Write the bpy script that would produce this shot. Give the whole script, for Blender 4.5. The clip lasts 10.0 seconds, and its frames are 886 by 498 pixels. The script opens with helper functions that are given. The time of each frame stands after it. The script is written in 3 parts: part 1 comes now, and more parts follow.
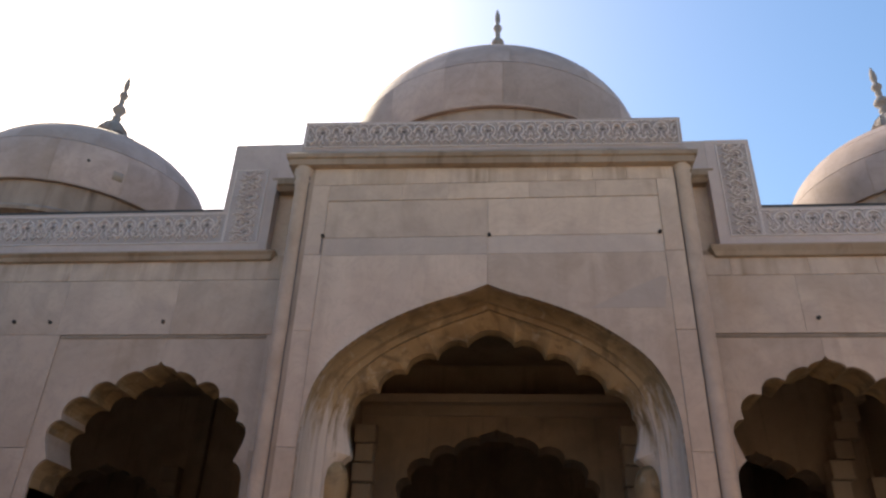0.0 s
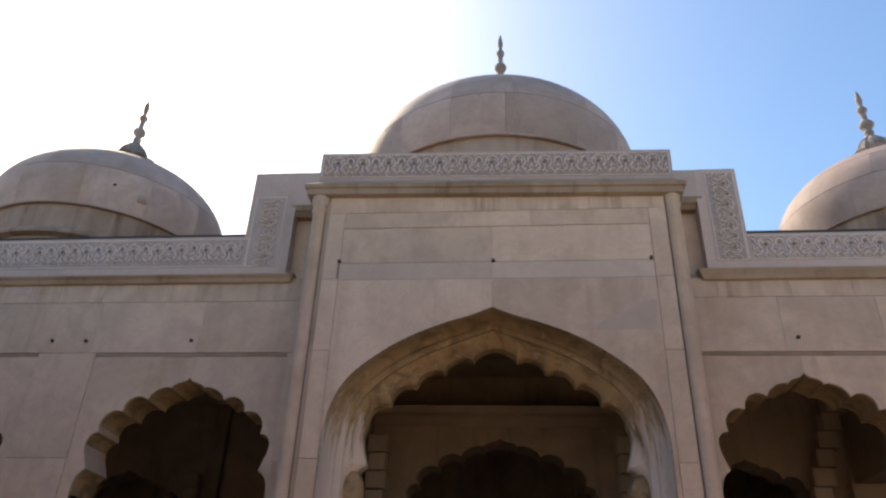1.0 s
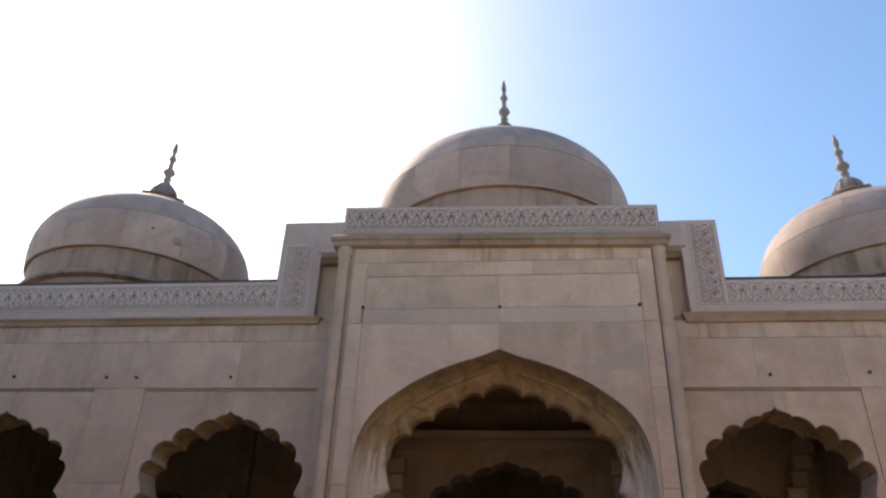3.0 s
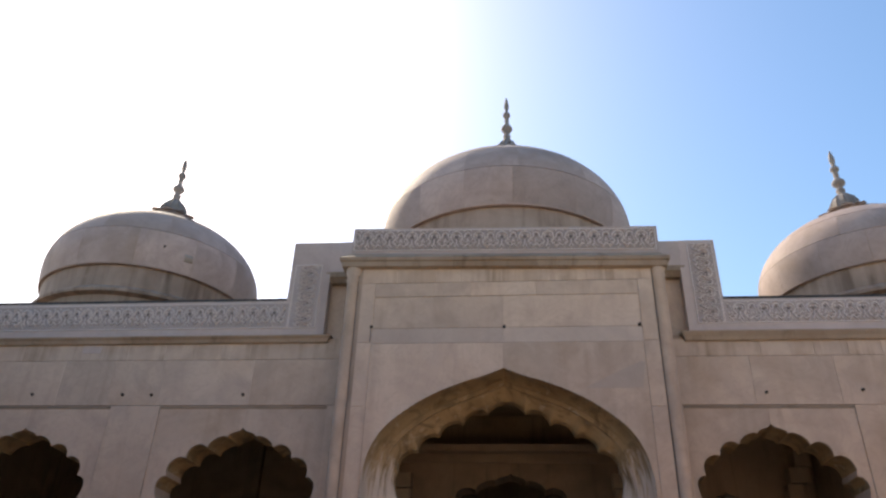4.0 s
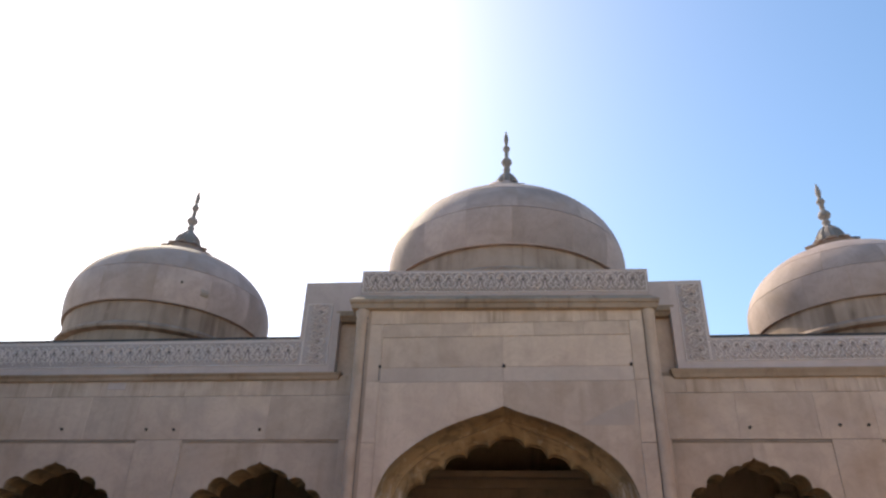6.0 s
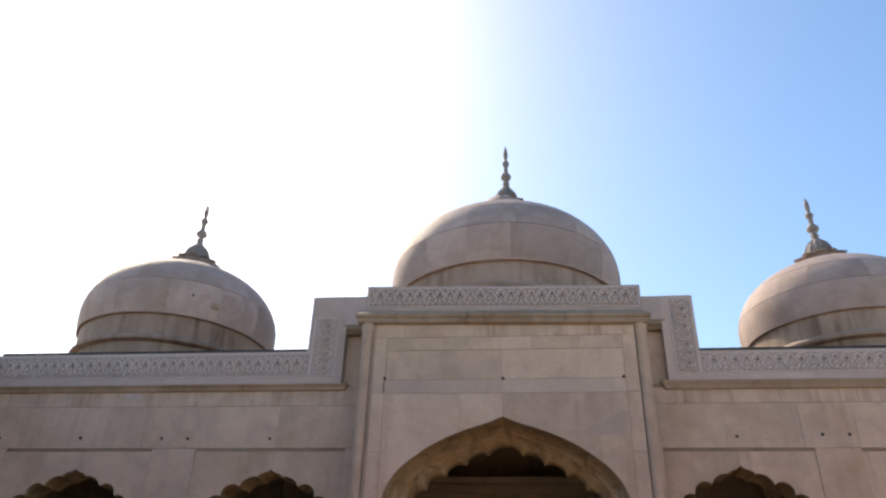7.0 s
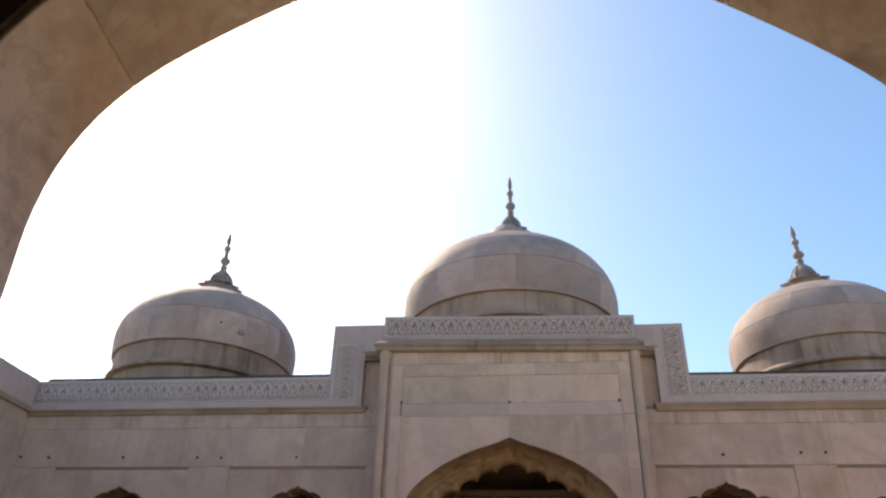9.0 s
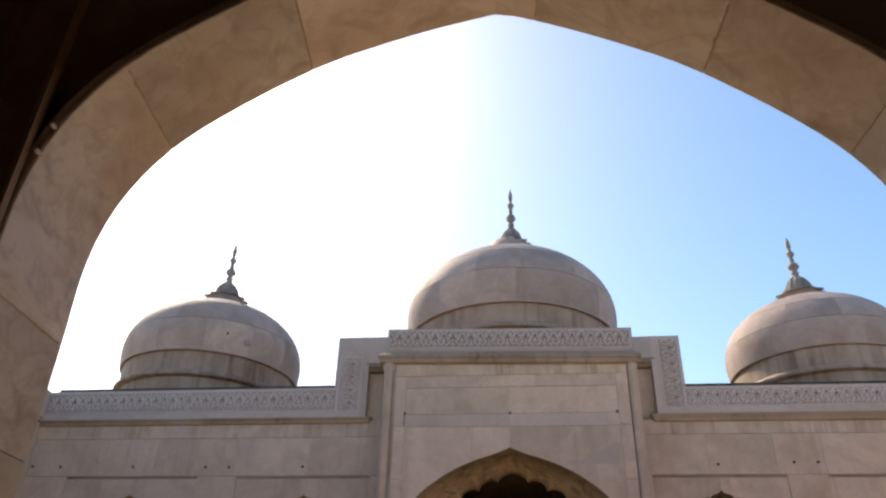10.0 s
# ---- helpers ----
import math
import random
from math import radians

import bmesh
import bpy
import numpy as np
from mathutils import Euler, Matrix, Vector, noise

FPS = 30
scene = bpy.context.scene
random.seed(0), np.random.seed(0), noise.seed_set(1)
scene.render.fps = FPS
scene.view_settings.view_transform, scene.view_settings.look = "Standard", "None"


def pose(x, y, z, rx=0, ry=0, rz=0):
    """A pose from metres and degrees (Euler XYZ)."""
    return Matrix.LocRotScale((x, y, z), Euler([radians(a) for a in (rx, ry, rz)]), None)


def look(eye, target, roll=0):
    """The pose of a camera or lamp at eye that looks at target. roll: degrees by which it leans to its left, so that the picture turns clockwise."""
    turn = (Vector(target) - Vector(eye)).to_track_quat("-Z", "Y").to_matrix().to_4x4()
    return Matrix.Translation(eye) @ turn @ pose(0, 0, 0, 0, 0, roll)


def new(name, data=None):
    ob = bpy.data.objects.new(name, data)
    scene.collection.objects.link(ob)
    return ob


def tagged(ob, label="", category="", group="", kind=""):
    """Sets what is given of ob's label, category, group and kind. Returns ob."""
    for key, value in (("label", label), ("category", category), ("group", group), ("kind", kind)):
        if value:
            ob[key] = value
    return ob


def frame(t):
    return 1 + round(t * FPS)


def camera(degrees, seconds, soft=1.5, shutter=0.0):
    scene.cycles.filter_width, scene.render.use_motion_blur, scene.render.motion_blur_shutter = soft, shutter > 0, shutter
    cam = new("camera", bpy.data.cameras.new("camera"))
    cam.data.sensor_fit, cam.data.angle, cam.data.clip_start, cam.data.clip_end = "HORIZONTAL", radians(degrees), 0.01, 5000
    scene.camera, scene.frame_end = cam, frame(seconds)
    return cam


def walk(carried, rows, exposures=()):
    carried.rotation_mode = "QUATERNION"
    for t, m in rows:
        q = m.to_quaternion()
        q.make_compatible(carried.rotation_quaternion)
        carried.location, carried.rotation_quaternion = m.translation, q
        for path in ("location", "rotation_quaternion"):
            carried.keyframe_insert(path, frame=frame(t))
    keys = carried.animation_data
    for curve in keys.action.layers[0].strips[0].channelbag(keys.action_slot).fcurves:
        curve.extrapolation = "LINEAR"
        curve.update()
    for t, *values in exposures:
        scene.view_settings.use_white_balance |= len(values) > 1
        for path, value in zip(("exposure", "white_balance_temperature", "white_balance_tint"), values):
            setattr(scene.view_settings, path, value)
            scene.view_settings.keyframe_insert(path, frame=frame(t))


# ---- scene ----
cam = camera(62.0, 10.0, soft=2.4)
PATH = [
    (0, (0.216, -1.11, 1.775), (0.033, 0.624, 2.755), 2.2),
    (0.5, (0.226, -1.442, 1.733), (0.04, 0.292, 2.712), 2.2),
    (1, (0.221, -1.783, 1.694), (0.031, -0.053, 2.677), 2.2),
    (1.5, (0.236, -2.099, 1.686), (0.044, -0.369, 2.672), 2.2),
    (2, (0.239, -2.42, 1.658), (0.045, -0.691, 2.646), 2.1),
    (2.5, (0.228, -2.727, 1.645), (0.033, -1.0, 2.635), 2.1),
    (4, (0.181, -3.382, 1.713), (-0.018, -1.661, 2.711), 2.0),
    (4.5, (0.19, -3.527, 1.846), (-0.011, -1.807, 2.847), 2.0),
    (5, (0.201, -3.737, 1.913), (0.0, -2.017, 2.912), 1.9),
    (5.5, (0.235, -3.972, 1.926), (0.031, -2.25, 2.922), 1.9),
    (6, (0.245, -4.266, 1.938), (0.04, -2.544, 2.934), 1.8),
    (7.5, (0.307, -5.136, 1.870), (0.097, -3.416, 2.869), 1.7),
    (8, (0.304, -5.451, 1.858), (0.09, -3.732, 2.856), 1.6),
    (8.5, (0.3, -5.753, 1.824), (0.084, -4.034, 2.824), 1.7),
    (9, (0.305, -6.032, 1.810), (0.088, -4.317, 2.815), 1.6),
    (9.5, (0.306, -6.241, 1.805), (0.087, -4.529, 2.814), 1.7),
    (10, (0.327, -6.402, 1.797), (0.108, -4.693, 2.812), 1.6),
]
walk(cam, [(t, look(eye, target, roll)) for t, eye, target, roll in PATH], [(0.0, 0.57, 7700, 11), (10.0, 0.57, 7700, 11)])

# ---- world, sun, exposure ----
SUN_DIR = Vector((-0.57, 0.61, 0.80)).normalized()      # towards the sun
world = bpy.data.worlds.new("sky")
scene.world = world
world.use_nodes = True
wn = world.node_tree.nodes
bg = wn["Background"]
sky = wn.new("ShaderNodeTexSky")
sky.sky_type = "NISHITA"
sky.sun_disc = False
sky.sun_elevation = math.asin(SUN_DIR.z)
sky.sun_rotation = math.atan2(SUN_DIR.x, SUN_DIR.y)
sky.air_density, sky.dust_density, sky.ozone_density = 1.0, 1.2, 0.5
rich = wn.new("ShaderNodeHueSaturation")
rich.inputs["Saturation"].default_value = 1.3
world.node_tree.links.new(sky.outputs["Color"], rich.inputs["Color"])
world.node_tree.links.new(rich.outputs["Color"], bg.inputs["Color"])
bg.inputs["Strength"].default_value = 0.2
sun = new("sun", bpy.data.lights.new("sun", "SUN"))
sun.data.energy, sun.data.angle, sun.data.color = 3.8, radians(0.6), (1.0, 0.93, 0.82)
sun.matrix_world = look(SUN_DIR * 50, (0, 0, 0))


# ---- materials ----
def nodes_of(name):
    m = bpy.data.materials.new(name)
    m.use_nodes = True
    return m, m.node_tree.nodes, m.node_tree.links, m.node_tree.nodes["Principled BSDF"]


def stone(name, base, dark, stain, stain_amount=0.35, streak=0.35, rough=0.7, vary=0.16, grain=9.0, bump=0.25, run=(7.0, 7.0, 0.45), lime=None, flecks=0.0, vein=0.10, drip=(0.52, 0.8)):
    """Weathered stone: broad clouds, fine grain, rusty patches and rain streaks that run downwards."""
    m, n, l, b = nodes_of(name)
    tc, info, geo = n.new("ShaderNodeTexCoord"), n.new("ShaderNodeObjectInfo"), n.new("ShaderNodeNewGeometry")
    shift = n.new("ShaderNodeVectorMath")
    shift.operation = "MULTIPLY_ADD"
    comb = n.new("ShaderNodeCombineXYZ")
    l.new(info.outputs["Random"], comb.inputs[0])
    l.new(info.outputs["Random"], comb.inputs[1])
    l.new(comb.outputs[0], shift.inputs[0])
    shift.inputs[1].default_value = (7.0, 3.0, 5.0)
    l.new(tc.outputs["Object"], shift.inputs[2])

    def noise_tex(scale, detail, vec, distort=0.0):
        t = n.new("ShaderNodeTexNoise")
        t.inputs["Scale"].default_value, t.inputs["Detail"].default_value, t.inputs["Distortion"].default_value = scale, detail, distort
        l.new(vec, t.inputs["Vector"])
        return t.outputs["Fac"]

    def ramp(fac, lo, hi):
        r = n.new("ShaderNodeMapRange")
        r.inputs[1].default_value, r.inputs[2].default_value = lo, hi
        l.new(fac, r.inputs[0])
        return r.outputs[0]

    def blend(fac, a, c, amount=1.0, kind="MIX"):
        x = n.new("ShaderNodeMix")
        x.data_type, x.blend_type = "RGBA", kind
        if amount < 1:
            k = n.new("ShaderNodeMath")
            k.operation = "MULTIPLY"
            k.inputs[1].default_value = amount
            l.new(fac, k.inputs[0])
            fac = k.outputs[0]
        l.new(fac, x.inputs[0])
        for s, v in ((6, a), (7, c)):
            if isinstance(v, tuple):
                x.inputs[s].default_value = (*v, 1)
            else:
                l.new(v, x.inputs[s])
        return x.outputs[2]

    own = shift.outputs[0]
    clouds = ramp(noise_tex(1.3, 5, own, 1.2), 0.35, 0.68)
    fine = noise_tex(grain, 6, own, 0.6)
    col = blend(clouds, base, dark, 0.65)
    veins = ramp(noise_tex(2.6, 8, own, 2.5), 0.46, 0.5)
    veins2 = ramp(noise_tex(2.6, 8, own, 2.5), 0.54, 0.5)
    vm = n.new("ShaderNodeMath")
    vm.operation = "MULTIPLY"
    l.new(veins, vm.inputs[0])
    l.new(veins2, vm.inputs[1])
    col = blend(vm.outputs[0], col, tuple(0.72 * c for c in dark), vein)
    col = blend(ramp(noise_tex(0.9, 6, own, 0.8), 0.5, 0.78), col, stain, stain_amount)
    stretch = n.new("ShaderNodeMapping")
    stretch.inputs["Scale"].default_value = run
    l.new(own, stretch.inputs[0])
    # the streaks come in patches
    wet = n.new("ShaderNodeMath")
    wet.operation = "MULTIPLY"
    l.new(ramp(noise_tex(1.0, 5, stretch.outputs[0], 0.8), *drip), wet.inputs[0])
    l.new(ramp(noise_tex(1.6, 4, own, 0.6), 0.32, 0.66), wet.inputs[1])
    col = blend(wet.outputs[0], col, tuple(0.6 * c for c in stain), streak)
    if flecks:
        # scraps of old whitewash and bare chips
        col = blend(ramp(noise_tex(5.5, 7, own, 1.5), 0.60, 0.72), col, (0.50, 0.44, 0.36), flecks)
        col = blend(ramp(noise_tex(2.2, 6, own, 2.0), 0.50, 0.62), col, tuple(0.42 * c for c in dark), 0.55)
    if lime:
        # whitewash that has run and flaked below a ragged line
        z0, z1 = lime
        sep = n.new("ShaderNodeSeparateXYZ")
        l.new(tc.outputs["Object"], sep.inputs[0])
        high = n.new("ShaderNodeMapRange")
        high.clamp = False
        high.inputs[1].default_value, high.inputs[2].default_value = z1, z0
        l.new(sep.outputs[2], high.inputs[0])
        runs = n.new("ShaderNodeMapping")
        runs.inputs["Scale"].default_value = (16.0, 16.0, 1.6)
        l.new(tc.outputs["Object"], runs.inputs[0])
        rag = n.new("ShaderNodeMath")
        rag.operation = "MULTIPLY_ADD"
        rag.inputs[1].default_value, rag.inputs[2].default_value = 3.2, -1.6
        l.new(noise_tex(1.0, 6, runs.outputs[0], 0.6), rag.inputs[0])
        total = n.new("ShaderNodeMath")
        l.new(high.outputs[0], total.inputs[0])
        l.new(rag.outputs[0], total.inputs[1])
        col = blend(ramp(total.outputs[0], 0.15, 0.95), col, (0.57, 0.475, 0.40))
    tone = n.new("ShaderNodeMapRange")
    tone.inputs[3].default_value, tone.inputs[4].default_value = 1 - vary, 1 + 0.4 * vary
    l.new(info.outputs["Random"], tone.inputs[0])
    grainr = n.new("ShaderNodeMapRange")
    grainr.inputs[1].default_value, grainr.inputs[2].default_value = 0.3, 0.7
    grainr.inputs[3].default_value, grainr.inputs[4].default_value = 0.955, 1.03
    l.new(fine, grainr.inputs[0])
    both = n.new("ShaderNodeMath")
    both.operation = "MULTIPLY"
    l.new(tone.outputs[0], both.inputs[0])
    l.new(grainr.outputs[0], both.inputs[1])
    scale = n.new("ShaderNodeVectorMath")
    scale.operation = "SCALE"
    l.new(col, scale.inputs[0])
    l.new(both.outputs[0], scale.inputs["Scale"])
    l.new(scale.outputs[0], b.inputs["Base Color"])
    rr = n.new("ShaderNodeMapRange")
    rr.inputs[3].default_value, rr.inputs[4].default_value = rough - 0.1, rough + 0.15
    l.new(fine, rr.inputs[0])
    l.new(rr.outputs[0], b.inputs["Roughness"])
    b.inputs["Specular IOR Level"].default_value = 0.32
    bp = n.new("ShaderNodeBump")
    bp.inputs["Strength"].default_value, bp.inputs["Distance"].default_value = bump, 0.01
    l.new(fine, bp.inputs["Height"])
    l.new(bp.outputs[0], b.inputs["Normal"])
    return m


WHITE, GREY, RUST = (0.54, 0.412, 0.324), (0.387, 0.292, 0.233), (0.34, 0.222, 0.135)
M_SLAB = stone("wall_marble", WHITE, GREY, RUST, 0.42, 0.32, vary=0.13, bump=0.16, run=(4.5, 4.5, 0.4), drip=(0.48, 0.75), vein=0.16)
M_SLAB_STREAK = stone("streaked_wall_marble", WHITE, GREY, (0.31, 0.205, 0.125), 0.45, 0.75, vary=0.06, bump=0.16, run=(8.0, 8.0, 0.5), drip=(0.42, 0.74))
M_FRIEZE_BED = stone("parapet_marble", (0.47, 0.38, 0.35), (0.385, 0.31, 0.285), (0.3, 0.25, 0.2), 0.25, 0.25)
M_FIELD = stone("shaded_carved_ground", (0.38, 0.322, 0.308), (0.31, 0.26, 0.245), (0.2, 0.16, 0.13), 0.3, 0.25, rough=0.75)
M_FRIEZE = stone("carved_marble", (0.585, 0.51, 0.49), (0.49, 0.425, 0.405), (0.40, 0.33, 0.27), 0.2, 0.15, vary=0.08)
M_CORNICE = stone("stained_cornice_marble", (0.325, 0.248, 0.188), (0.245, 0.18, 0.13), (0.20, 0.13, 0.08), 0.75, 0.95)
M_DOME = stone("dome_marble", (0.445, 0.34, 0.303), (0.278, 0.208, 0.188), (0.28, 0.192, 0.138), 0.65, 0.3, vary=0.24, bump=0.2, run=(3.5, 3.5, 0.6), vein=0.2)
M_DRUM = stone("drum_marble", (0.42, 0.308, 0.245), (0.325, 0.232, 0.182), (0.22, 0.135, 0.09), 0.75, 0.95, run=(5.0, 5.0, 0.4), drip=(0.42, 0.74))
M_ARCH = stone("arch_sandstone", (0.37, 0.255, 0.14), (0.225, 0.15, 0.078), (0.16, 0.088, 0.036), 0.8, 0.7, rough=0.65, bump=0.5, grain=14.0, flecks=0.45)
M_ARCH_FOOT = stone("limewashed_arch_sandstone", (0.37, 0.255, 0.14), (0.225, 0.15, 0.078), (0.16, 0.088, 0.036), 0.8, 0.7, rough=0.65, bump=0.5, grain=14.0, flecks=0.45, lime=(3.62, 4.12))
M_SOFFIT = stone("gateway_soffit_stone", (0.50, 0.43, 0.36), (0.345, 0.285, 0.23), (0.34, 0.228, 0.14), 0.7, 0.8, rough=0.5, vary=0.34, run=(1.2, 7.0, 11.0), vein=0.3, drip=(0.44, 0.74), bump=0.3)
M_BOUNCE = stone("bounce_marble", (0.76, 0.68, 0.58), (0.66, 0.58, 0.49), (0.55, 0.44, 0.34), 0.25, 0.15)
M_MORTAR = stone("joint_mortar", (0.42, 0.315, 0.245), (0.33, 0.245, 0.19), (0.12, 0.08, 0.05), 0.5, 0.3, rough=0.8)
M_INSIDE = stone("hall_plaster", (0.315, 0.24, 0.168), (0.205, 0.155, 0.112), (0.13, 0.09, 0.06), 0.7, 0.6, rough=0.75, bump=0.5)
M_QUOIN = stone("quoin_stone", (0.33, 0.255, 0.18), (0.25, 0.19, 0.135), (0.2, 0.14, 0.1), 0.4, 0.3)
# dark colour for the shade in drilled holes and open joints
M_HOLLOW = stone("hollow_shade", (0.13, 0.11, 0.11), (0.10, 0.085, 0.08), (0.08, 0.06, 0.05), 0.4, 0.3, rough=0.8)
M_ROOF = stone("roof_felt", (0.06, 0.055, 0.055), (0.04, 0.036, 0.036), (0.05, 0.04, 0.03), 0.4, 0.2, rough=0.85)
M_FINIAL = stone("finial_stone", (0.30, 0.26, 0.24), (0.23, 0.2, 0.185), (0.18, 0.13, 0.1), 0.4, 0.3)
M_CAP = stone("lotus_marble", (0.42, 0.365, 0.335), (0.34, 0.29, 0.265), (0.26, 0.2, 0.15), 0.4, 0.4)
M_IRON = stone("iron_peg", (0.05, 0.04, 0.035), (0.03, 0.025, 0.02), (0.09, 0.04, 0.02), 0.5, 0.2, rough=0.7)
M_FLOOR = stone("courtyard_marble", (0.60, 0.475, 0.35), (0.50, 0.385, 0.28), (0.40, 0.28, 0.18), 0.35, 0.0)
M_EARTH = stone("ground_earth", (0.30, 0.25, 0.19), (0.22, 0.19, 0.14), (0.14, 0.14, 0.08), 0.5, 0.0, rough=0.9)
M_WEDGE = stone("grey_repair_marble", (0.375, 0.30, 0.25), (0.34, 0.27, 0.225), (0.30, 0.23, 0.17), 0.2, 0.2)
M_PATCH = stone("grey_marble_patch", (0.46, 0.365, 0.305), (0.385, 0.305, 0.255), (0.34, 0.26, 0.19), 0.2, 0.2)
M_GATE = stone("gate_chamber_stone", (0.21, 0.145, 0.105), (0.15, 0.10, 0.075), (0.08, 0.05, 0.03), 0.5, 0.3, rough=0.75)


M_SMEAR = stone("brown_mortar", (0.33, 0.235, 0.155), (0.23, 0.16, 0.10), (0.12, 0.07, 0.04), 0.5, 0.2, rough=0.8)
M_WOOD = stone("door_wood", (0.20, 0.105, 0.06), (0.11, 0.058, 0.034), (0.03, 0.02, 0.012), 0.4, 0.5, rough=0.6)


# ---- mesh tools ----
def part(name, bm, material, parent=None, label="", smooth=False):
    """Link a bmesh as one mesh object under a thing or a part."""
    if isinstance(bm, bmesh.types.BMesh):
        bmesh.ops.recalc_face_normals(bm, faces=bm.faces)
        data = bpy.data.meshes.new(name)
        bm.to_mesh(data)
        bm.free()
        data.materials.append(material)
        if smooth:
            for p in data.polygons:
                p.use_smooth = True
    else:
        data = bm
    ob = new(name, data)
    ob.parent = parent
    if label:
        ob["label"] = label
    return ob


def box(bm, x0, x1, y0, y1, z0, z1):
    v = [bm.verts.new((x, y, z)) for x in (x0, x1) for y in (y0, y1) for z in (z0, z1)]
    for f in ((0, 1, 3, 2), (4, 6, 7, 5), (0, 4, 5, 1), (2, 3, 7, 6), (0, 2, 6, 4), (1, 5, 7, 3)):
        bm.faces.new([v[i] for i in f])
    return bm


def boxed(*a):
    return box(bmesh.new(), *a)


def plate(points, front, back, chamfer=0.004):
    """A slab that fills an outline in x and z, from y = front to y = back, its front edge chamfered when the outline is a rectangle."""
    bm = bmesh.new()
    if len(points) == 4 and chamfer:
        cx, cz = sum(p[0] for p in points) / 4, sum(p[1] for p in points) / 4
        inner = [(x - math.copysign(chamfer, x - cx), z - math.copysign(chamfer, z - cz)) for x, z in points]
        rings = [[bm.verts.new((x, front, z)) for x, z in inner], [bm.verts.new((x, front + chamfer, z)) for x, z in points],
                 [bm.verts.new((x, back, z)) for x, z in points]]
    else:
        rings = [[bm.verts.new((x, front, z)) for x, z in points], [bm.verts.new((x, back, z)) for x, z in points]]
    bm.faces.new(rings[0])
    bm.faces.new(rings[-1])
    k = len(points)
    for a, b in zip(rings, rings[1:]):
        for i in range(k):
            bm.faces.new((a[i], a[(i + 1) % k], b[(i + 1) % k], b[i]))
    return bm


def loft(rows, closed=False):
    """A skin over rows of points, all of one length."""
    bm = bmesh.new()
    vs = [[bm.verts.new(p) for p in r] for r in rows]
    for a, b in zip(vs, vs[1:]):
        k = len(a)
        for i in range(k if closed else k - 1):
            j = (i + 1) % k
            bm.faces.new((a[i], a[j], b[j], b[i]))
    return bm


def lathe(profile, cx, cy, steps=64, start=0.0, stop=math.tau):
    """A turned body; profile holds (radius, z) from below to above."""
    whole = abs(stop - start - math.tau) < 1e-6
    k = steps if whole else steps + 1
    rows = [[(cx + max(r, 1e-4) * math.cos(start + (stop - start) * i / steps), cy + max(r, 1e-4) * math.sin(start + (stop - start) * i / steps), z)
             for i in range(k)] for r, z in profile]
    return loft(rows, closed=whole)


def moulding(levels, x0, x1, y0, y1):
    """A band round a block: (z, outset) from below to above; the back stays flat."""
    bm = loft([[(x0 - o, y1, z), (x0 - o, y0 - o, z), (x1 + o, y0 - o, z), (x1 + o, y1, z)] for z, o in levels], closed=True)
    bm.verts.ensure_lookup_table()
    bm.faces.new(bm.verts[:4])
    bm.faces.new(bm.verts[-4:])
    return bm


def smooth_curve(points, per=6):
    """Points along a soft curve through the given ones."""
    out = []
    p = [Vector(q) for q in points]
    for i in range(len(p) - 1):
        a, b, c, d = p[max(i - 1, 0)], p[i], p[i + 1], p[min(i + 2, len(p) - 1)]
        for s in range(per):
            t = s / per
            out.append(tuple(0.5 * ((2 * b) + (c - a) * t + (2 * a - 5 * b + 4 * c - d) * t * t + (3 * b - a - 3 * c + d) * t ** 3)))
    return out + [tuple(p[-1])]


def foils(cusps, sag=0.34, per=7, flat=None, last=None):
    """Half of a scalloped arch from its apex outwards: bulging lobes between the cusps."""
    out = []
    for k, (a, b) in enumerate(zip(cusps, cusps[1:])):
        a, b = Vector(a), Vector(b)
        d = b - a
        nrm = Vector((-d.y, d.x)) if (-d.y + d.x * 0.6) > 0 else Vector((d.y, -d.x))
        if nrm.dot(Vector((1, 0.8))) < 0:
            nrm = -nrm
        lift = 0.16 if k == flat else sag * (0.55 if k == 0 else 1.0)
        if last is not None and k == len(cusps) - 2:
            lift = last
        for s in range(per):
            t = s / per
            out.append(tuple(a + d * t + nrm * lift * (4 * t * (1 - t)) ** 0.7))
    return out + [tuple(cusps[-1])]


GROUND = 0.10
P, S = 5.5, 6.035              # the faces of the raised centre and of the wings


def structure(name, bm, material, label, category, smooth=False):
    return tagged(part(name, bm, material, smooth=smooth), label, category, kind="structure")


# ---- ground and courtyard floor ----
structure("ground", boxed(-600, 600, -600, 600, -0.4, 0.0), M_EARTH, "dry earth ground reaching to the horizon", "ground")
court = structure("floor", boxed(-8.6, 8.6, -8.9, 14.0, 0.002, GROUND - 0.03), M_MORTAR, "bed of the marble paved courtyard and hall", "floor")

# ---- centre: the raised gate block of the prayer hall ----
ARCH_OUT = [(0, 5.10), (0.25, 5.0), (0.5, 4.92), (0.83, 4.785), (1.15, 4.60), (1.46, 4.345), (1.62, 4.09), (1.695, 3.82), (1.715, 3.53), (1.715, 2.6)]
ARCH_ENV = [(0, 5.00), (0.24, 4.91), (0.48, 4.82), (0.78, 4.69), (1.07, 4.52), (1.36, 4.27), (1.50, 4.02), (1.56, 3.76), (1.57, 3.50), (1.57, 2.6)]
CX = -0.02
out_half = [(1.01 * x, z) for x, z in smooth_curve(ARCH_OUT)]
env_half = smooth_curve(ARCH_ENV)


def both_sides(half, cx):
    """A whole arch from its left foot over the apex to its right foot."""
    return [(cx - x, z) for x, z in reversed(half)] + [(cx + x, z) for x, z in half[1:]]


centre = structure("wall_centre", bmesh.new(), M_MORTAR, "raised marble centre block of the prayer hall front", "wall")
